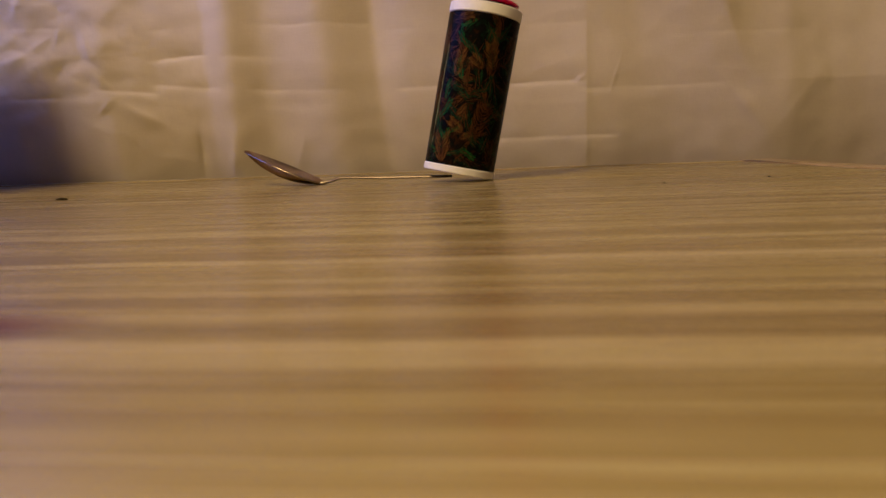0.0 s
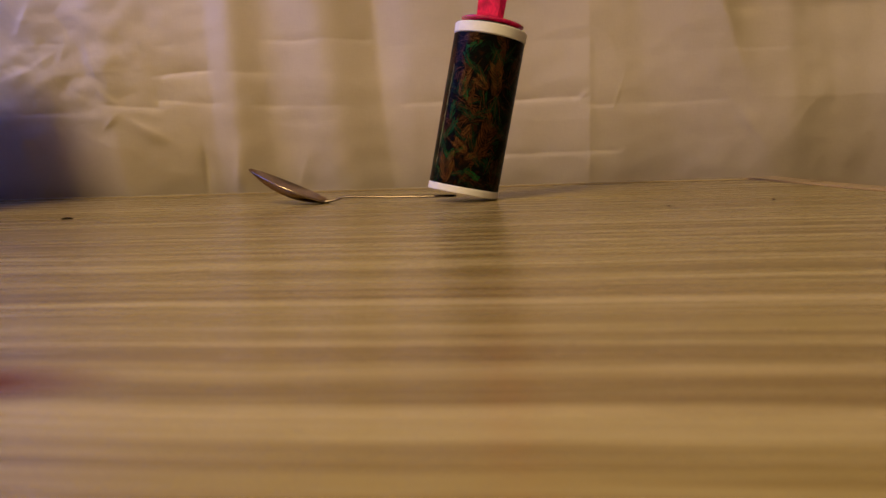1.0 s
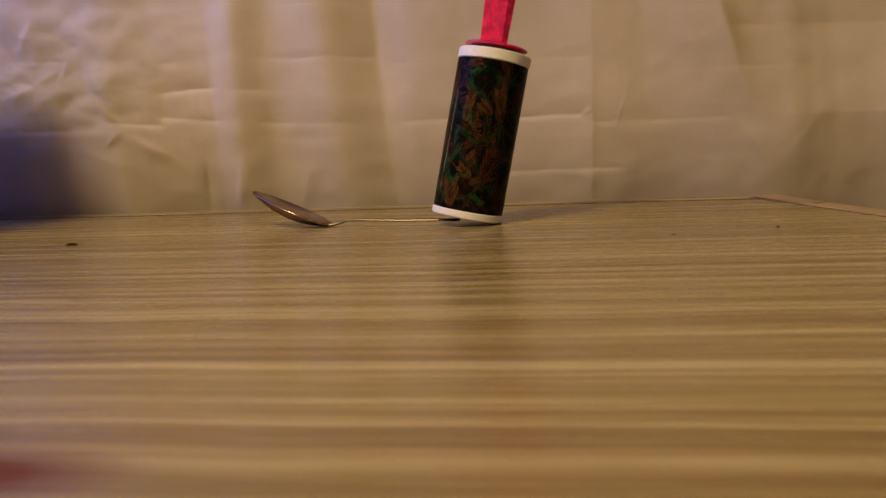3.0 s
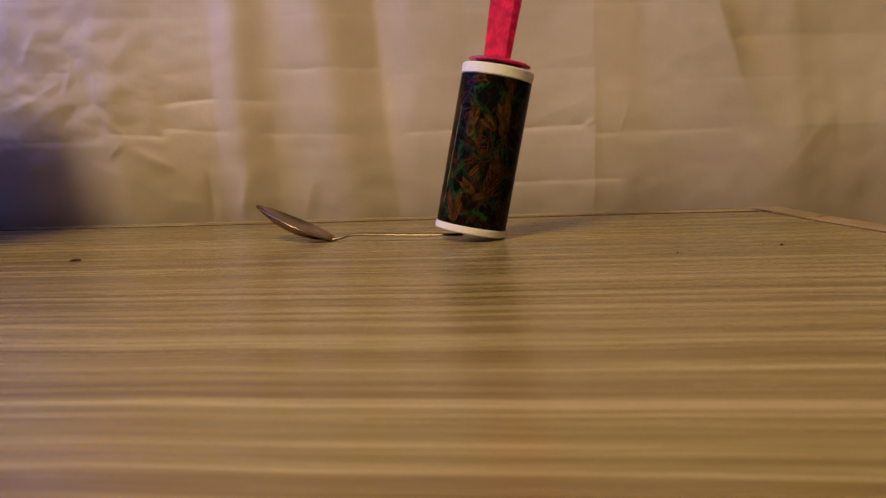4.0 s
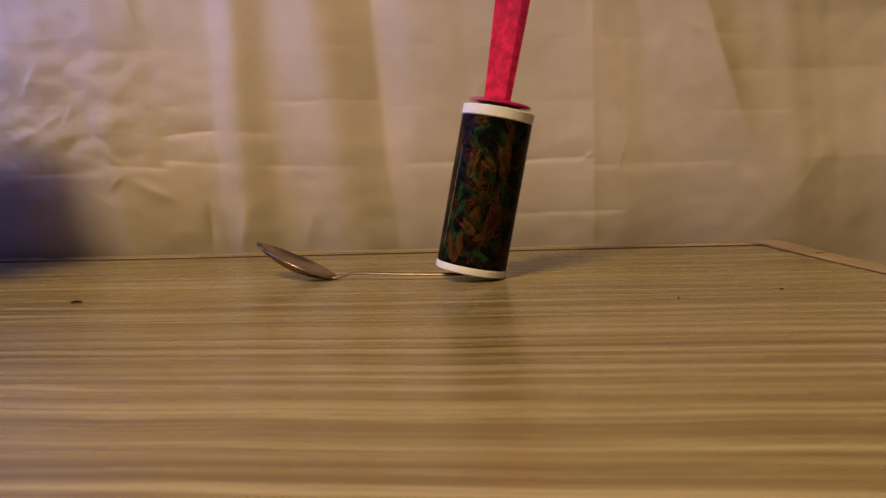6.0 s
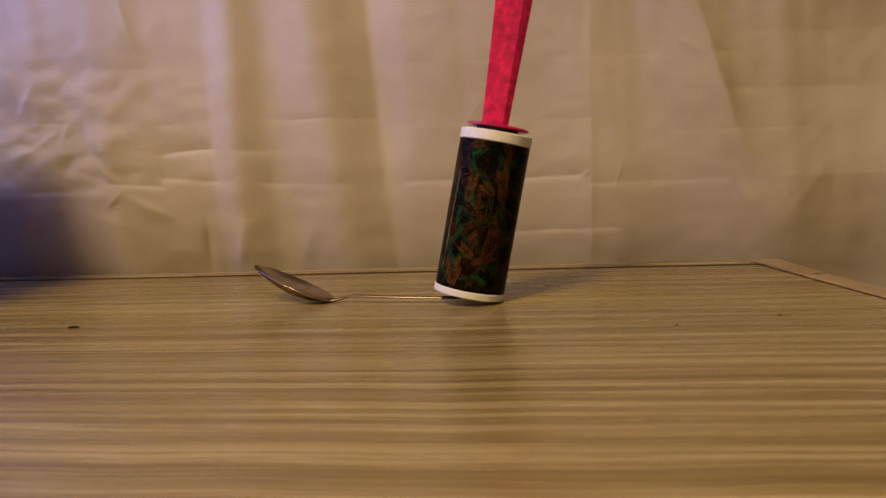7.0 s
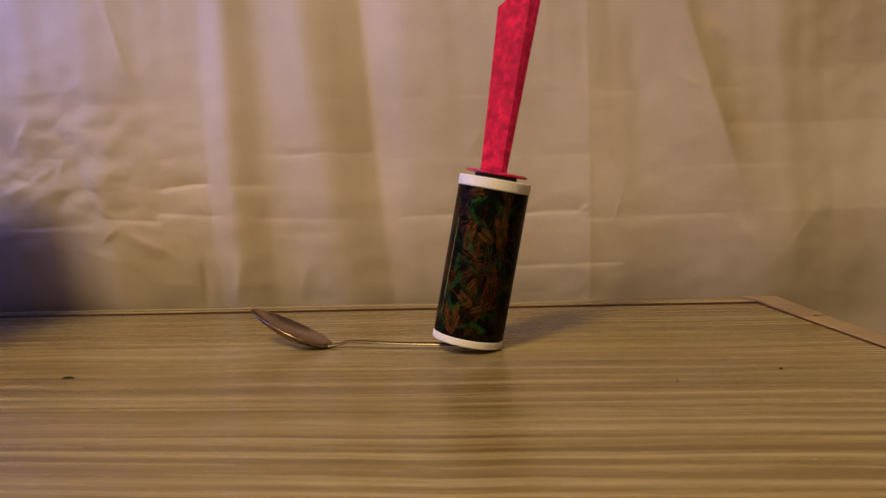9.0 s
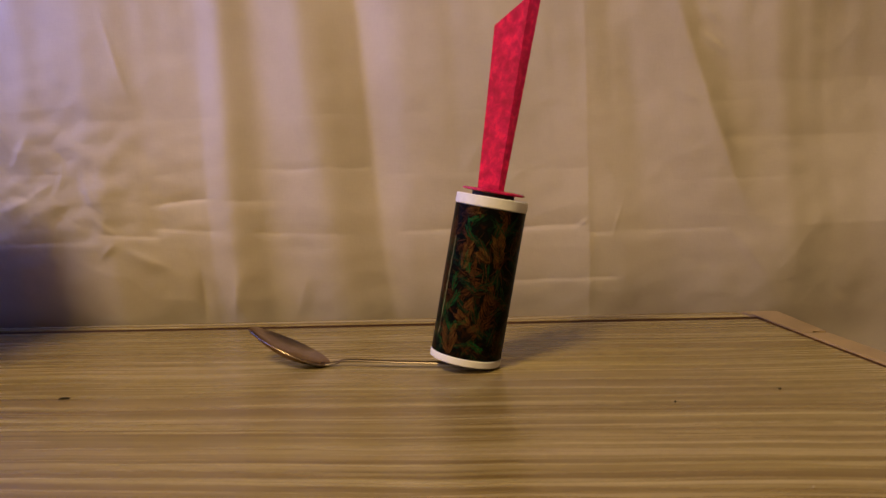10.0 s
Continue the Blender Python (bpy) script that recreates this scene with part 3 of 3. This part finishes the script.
def build_print():
    """Fir sprigs and pine cones printed on the film, laid a hair above it."""
    bm = bmesh.new()
    rnd = random.Random(11)

    def on_film(u, v, lift):
        # u: metres round the roll from the side that faces the table's front, v: metres up
        a = -math.pi / 2 + u / R
        rr = R + 0.5 * lift
        return rr * math.cos(a), rr * math.sin(a), min(max(v, 0.0052), 0.1026)

    def blade(u, v, turn, length, width, mat, lift, curve=0.0):
        n, pts = 6, []
        for i in range(n + 1):
            f = i / n
            a = turn + curve * f
            pts.append((u + length * f * math.cos(a), v + length * f * math.sin(a), width * math.sin(math.pi * min(0.98, 0.06 + f * 0.93)) ** 0.7, a))
        prev = None
        for pu, pv, w, a in pts:
            l = bm.verts.new(on_film(pu - w * math.sin(a), pv + w * math.cos(a), lift))
            r = bm.verts.new(on_film(pu + w * math.sin(a), pv - w * math.cos(a), lift))
            if prev:
                bm.faces.new((prev[0], prev[1], r, l)).material_index = mat
            prev = (l, r)

    def sprig(u, v, turn, size, mat, lift):
        for i in range(8):
            f = i / 7
            cu, cv = u + size * f * math.cos(turn), v + size * f * math.sin(turn)
            for side in (-1, 1):
                blade(cu, cv, turn + side * rnd.uniform(0.35, 0.8), size * rnd.uniform(0.32, 0.62) * (1 - 0.35 * f), rnd.uniform(0.00022, 0.00040), mat, lift, -side * rnd.uniform(0.1, 0.4))
        blade(u, v, turn, size * 1.05, 0.00025, 2, lift + 0.00002)

    def cone(u, v, turn, length, width, lift, mat, rows=10):
        cu, sv = math.cos(turn), math.sin(turn)
        blade(u - cu * length * 0.55, v - sv * length * 0.55, turn, length * 1.1, width * 1.0, 4, lift)
        for i in range(rows):
            f = (i + 0.2) / rows
            pu, pv = u + (f - 0.5) * length * cu, v + (f - 0.5) * length * sv
            w = width * math.sin(math.pi * (0.14 + 0.74 * f)) ** 0.45
            for side in (-1, 1):
                blade(pu, pv, turn + side * rnd.uniform(0.98, 1.22), w * rnd.uniform(1.15, 1.40), length * 0.016, mat, lift + 0.00005, -side * 0.5)
                if rnd.random() < 0.6:
                    blade(pu + 0.4 * length / rows * cu, pv + 0.4 * length / rows * sv, turn + side * 0.95, w * 1.2, length * 0.010, 2 if mat == 3 else 4, lift + 0.00004, -side * 0.5)

    # sprigs all over, in the dark green, brown and teal inks
    for k in range(160):
        sprig(rnd.uniform(-0.073, 0.073), rnd.uniform(0.006, 0.1), rnd.uniform(0, 6.28), rnd.uniform(0.010, 0.020), rnd.choice((0, 0, 0, 4, 2, 5)), 0.00006)
    # brighter sprigs: place round and up, direction, length, ink
    for u, v, turn, size, mat in ((-0.021, 0.028, 1.7, 0.013, 1), (-0.018, 0.034, 1.1, 0.012, 1), (-0.013, 0.024, 0.5, 0.010, 1), (-0.010, 0.021, 2.4, 0.009, 1), (-0.016, 0.046, 1.5, 0.011, 1), (-0.019, 0.020, 1.5, 0.010, 0),
                                  (-0.002, 0.098, -2.7, 0.010, 1), (-0.012, 0.086, -0.6, 0.012, 0), (-0.006, 0.080, 2.2, 0.011, 1), (-0.003, 0.083, -1.0, 0.010, 0), (0.008, 0.094, -1.8, 0.011, 0), (0.000, 0.051, 0.5, 0.012, 0),
                                  (0.004, 0.046, 2.6, 0.013, 0), (0.009, 0.054, 1.2, 0.010, 0), (-0.006, 0.060, 1.9, 0.012, 1), (0.014, 0.085, 2.3, 0.012, 0), (0.000, 0.016, -0.4, 0.010, 1), (-0.014, 0.012, 2.8, 0.008, 1)):
        sprig(u, v, turn, size, mat, 0.00012)
    for k in range(80):
        sprig(rnd.uniform(-0.073, 0.073), rnd.uniform(0.006, 0.1), rnd.uniform(0, 6.28), rnd.uniform(0.005, 0.010), rnd.choice((0, 4, 5, 5)), 0.00015)
    # pine cones: place round and up, direction, length, half-width, ink
    for u, v, turn, length, width, mat in ((-0.0100, 0.0705, 1.45, 0.017, 0.0046, 3), (0.0108, 0.0770, 1.85, 0.017, 0.0062, 3), (0.0020, 0.0720, 2.5, 0.010, 0.0040, 3), (-0.0125, 0.0140, 1.75, 0.016, 0.0085, 3), (0.0095, 0.0350, 1.3, 0.021, 0.0080, 2),
                                           (-0.0050, 0.0300, 2.5, 0.011, 0.0045, 3), (-0.0035, 0.0405, 1.0, 0.007, 0.0022, 3), (0.0015, 0.0245, 0.6, 0.006, 0.0030, 3), (-0.0110, 0.0995, 0.2, 0.010, 0.0036, 3), (0.0210, 0.0160, 1.6, 0.016, 0.0050, 2),
                                           (-0.0280, 0.0550, 1.4, 0.018, 0.0060, 2), (0.0240, 0.0820, 1.2, 0.018, 0.0060, 2), (0.0450, 0.0400, 0.6, 0.018, 0.006, 3), (0.0600, 0.0800, 2.0, 0.018, 0.006, 3), (-0.0450, 0.0750, 0.9, 0.018, 0.006, 3), (-0.0550, 0.03, 2.0, 0.018, 0.006, 3)):
        cone(u, v, turn, length, width, 0.00018, mat)
    return bm


def build_sheet_edge():
    """The free edge of the outermost sheet, lifted a little off the roll; its highlight is painted."""
    bm = bmesh.new()
    prev = None
    for k in range(41):
        v = 0.016 + 0.066 * k / 40
        a = -math.pi / 2 - (0.0228 - 0.0016 * k / 40 + 0.0002 * math.sin(k * 1.3)) / R
        w = 0.00016 + 0.00012 * abs(math.sin(k * 0.7))
        row = [bm.verts.new(((R + h) * math.cos(a + o / R), (R + h) * math.sin(a + o / R), v)) for o, h in ((-w, 0.0001), (0, 0.0005), (w, 0.0001))]
        if prev:
            for i in range(2):
                bm.faces.new((prev[i], prev[i + 1], row[i + 1], row[i]))
        prev = row
    return bm


part("sheet_edge", build_sheet_edge(), EDGE_GLINT, sheet, "free edge of the top sheet, its glint painted pale", True)
part("print", build_print(), [LEAF_DARK, LEAF_TEAL, CONE_BROWN, CONE_OCHRE, CONE_SHADE, FILM], sheet, "printed green fir sprigs and brown pine cones")


# ---- spoon ----
def build_bowl(length=0.062, width=0.0165, depth=0.0070, thick=0.0011):
    """A bowl along x from the neck at 0 to the tip; width is half its breadth."""
    bm = bmesh.new()
    steps, rings = 48, 9

    def outline(a):
        c = math.cos(a)
        x = length * 0.5 * (1 + c)
        egg = 1.0 - 0.16 * c
        return x, width * math.sin(a) * egg

    def surface(lift):
        out = []
        cx = length * 0.5
        for k in range(rings + 1):
            r = k / rings
            row = []
            for i in range(1 if k == 0 else steps):
                ox, oy = outline(2 * math.pi * i / steps)
                x, y = cx + (ox - cx) * r, oy * r
                row.append(bm.verts.new((x, y, -depth * (1 - r ** 2.2) + lift * (1 if k < rings else 0.4))))
            out.append(row)
        return out

    up, down = surface(0.0), surface(-thick)
    for rws in (up, down):
        for a, b in zip(rws, rws[1:]):
            for i in range(steps):
                j = (i + 1) % steps
                bm.faces.new((a[0], b[i], b[j])) if len(a) == 1 else bm.faces.new((a[i], b[i], b[j], a[j]))
    for i in range(steps):
        j = (i + 1) % steps
        bm.faces.new((up[-1][i], up[-1][j], down[-1][j], down[-1][i]))
    # a rounded lip along the rim
    bead = []
    for i in range(steps):
        a = 2 * math.pi * i / steps
        ox, oy = outline(a)
        out = Vector((ox - length * 0.5, oy * 1.6, 0)).normalized()
        bead.append([bm.verts.new(Vector((ox, oy, -0.0007)) + 0.0002 * out + 0.0006 * (math.cos(b) * out + math.sin(b) * Vector((0, 0, 1)))) for b in [2 * math.pi * k / 12 for k in range(12)]])
    for i in range(steps):
        j = (i + 1) % steps
        for k in range(12):
            bm.faces.new((bead[i][k], bead[i][(k + 1) % 12], bead[j][(k + 1) % 12], bead[j][k]))
    return bm


def build_spoon_handle(nodes, samples=40):
    """A flat bar swept along points of (x, y, z, half-width, half-thickness)."""
    bm = bmesh.new()
    rows = []
    n = len(nodes) - 1
    for k in range(samples + 1):
        f = k / samples * n
        i = min(int(f), n - 1)
        g = f - i
        p = [nodes[max(0, i - 1)], nodes[i], nodes[i + 1], nodes[min(n, i + 2)]]
        q = [0.5 * (2 * p[1][c] + (p[2][c] - p[0][c]) * g + (2 * p[0][c] - 5 * p[1][c] + 4 * p[2][c] - p[3][c]) * g * g + (3 * p[1][c] - p[0][c] - 3 * p[2][c] + p[3][c]) * g ** 3) for c in range(5)]
        side = Vector((0.17, 0.985, 0.0))
        row = []
        for m in range(10):
            a = 2 * math.pi * m / 10
            c, s = math.cos(a), math.sin(a)
            w, h = q[3] * math.copysign(abs(c) ** 0.7, c), q[4] * math.copysign(abs(s) ** 0.8, s)
            row.append(bm.verts.new((q[0] + side.x * w, q[1] + side.y * w, q[2] + h)))
        rows.append(row)
    for a, b in zip(rows, rows[1:]):
        for i in range(10):
            bm.faces.new((a[i], a[(i + 1) % 10], b[(i + 1) % 10], b[i]))
    bm.faces.new(rows[0][::-1])
    bm.faces.new(rows[-1])
    return bm


spoon = new("spoon")
spoon.location = (-0.090, 0.572, 0)
neck, tip = Vector((-0.0785, 0.5725, 0.0045)), Vector((-0.1372, 0.589, 0.0285))
ax = (tip - neck).normalized()
across = Vector((0, 0, 1)).cross(ax).normalized()
across = Matrix.Rotation(radians(7), 3, ax) @ across
upw = ax.cross(across)
bowl_m = Matrix.Translation(neck - spoon.location) @ Matrix((ax, across, upw)).transposed().to_4x4()
bm_bowl = build_bowl((tip - neck).length)
bmesh.ops.transform(bm_bowl, matrix=bowl_m, verts=bm_bowl.verts)
low = min(v.co.z for v in bm_bowl.verts)
bmesh.ops.translate(bm_bowl, vec=(0, 0, 0.0002 - low), verts=bm_bowl.verts)
NECK_Z = neck.z + 0.0002 - low
part("bowl", bm_bowl, STEEL, spoon, "worn steel spoon bowl", True)
bm_h = build_spoon_handle([(-0.0835, 0.5740, NECK_Z - 0.0004, 0.0042, 0.0009), (-0.0780, 0.5725, NECK_Z - 0.0002, 0.0026, 0.0011), (-0.0715, 0.5722, 0.0027, 0.0023, 0.0010), (-0.0620, 0.5708, 0.0046, 0.0020, 0.0009),
                           (-0.0300, 0.5665, 0.0040, 0.0024, 0.0009), (0.0000, 0.5632, 0.0038, 0.0029, 0.0009), (0.0100, 0.5621, 0.0038, 0.0040, 0.0009), (0.0130, 0.5618, 0.0038, 0.0028, 0.0008)])
bmesh.ops.translate(bm_h, vec=-spoon.location, verts=bm_h.verts)
part("handle", bm_h, DULL_STEEL, spoon, "thin steel spoon handle", True)
tagged(spoon, "worn steel teaspoon, bowl bent upwards, handle under the roller", "spoon")
tagged(roller, "lint roller with black pine-cone sheets, tilted on a spoon handle", "lint roller")


# ---- crumbs on the table ----
def crumb(name, x, y, length, width, turn, label, material=CRUMB):
    bm = bmesh.new()
    bmesh.ops.create_icosphere(bm, subdivisions=2, radius=1.0)
    for v in bm.verts:
        k = 1 + 0.25 * noise.noise(v.co * 2.3 + Vector((x * 90, y * 90, 0)))
        v.co = Vector((v.co.x * k * length / 2, v.co.y * k * width / 2, max(-0.3, v.co.z) * k * width * 0.55))
    low = min(v.co.z for v in bm.verts)
    bmesh.ops.translate(bm, vec=(0, 0, -low), verts=bm.verts)
    ob = part(name, bm, material, None, "", True)
    ob.matrix_world = pose(x, y, 0.0, 0, 0, turn)
    return tagged(ob, label, "crumb")


crumb("wood_splinter", -0.2275, 0.5020, 0.0078, 0.0017, 10, "small dark splinter lying on the table")
crumb("crumb", 0.2012, 0.506, 0.0018, 0.0014, 20, "tiny dark crumb lying on the table")
crumb("pale_fleck", 0.1705, 0.3705, 0.0013, 0.0009, 35, "tiny pale fleck lying on the table", FLECK)
crumb("crumb", 0.1390, 0.4840, 0.0016, 0.0011, 60, "tiny dark crumb lying on the table")
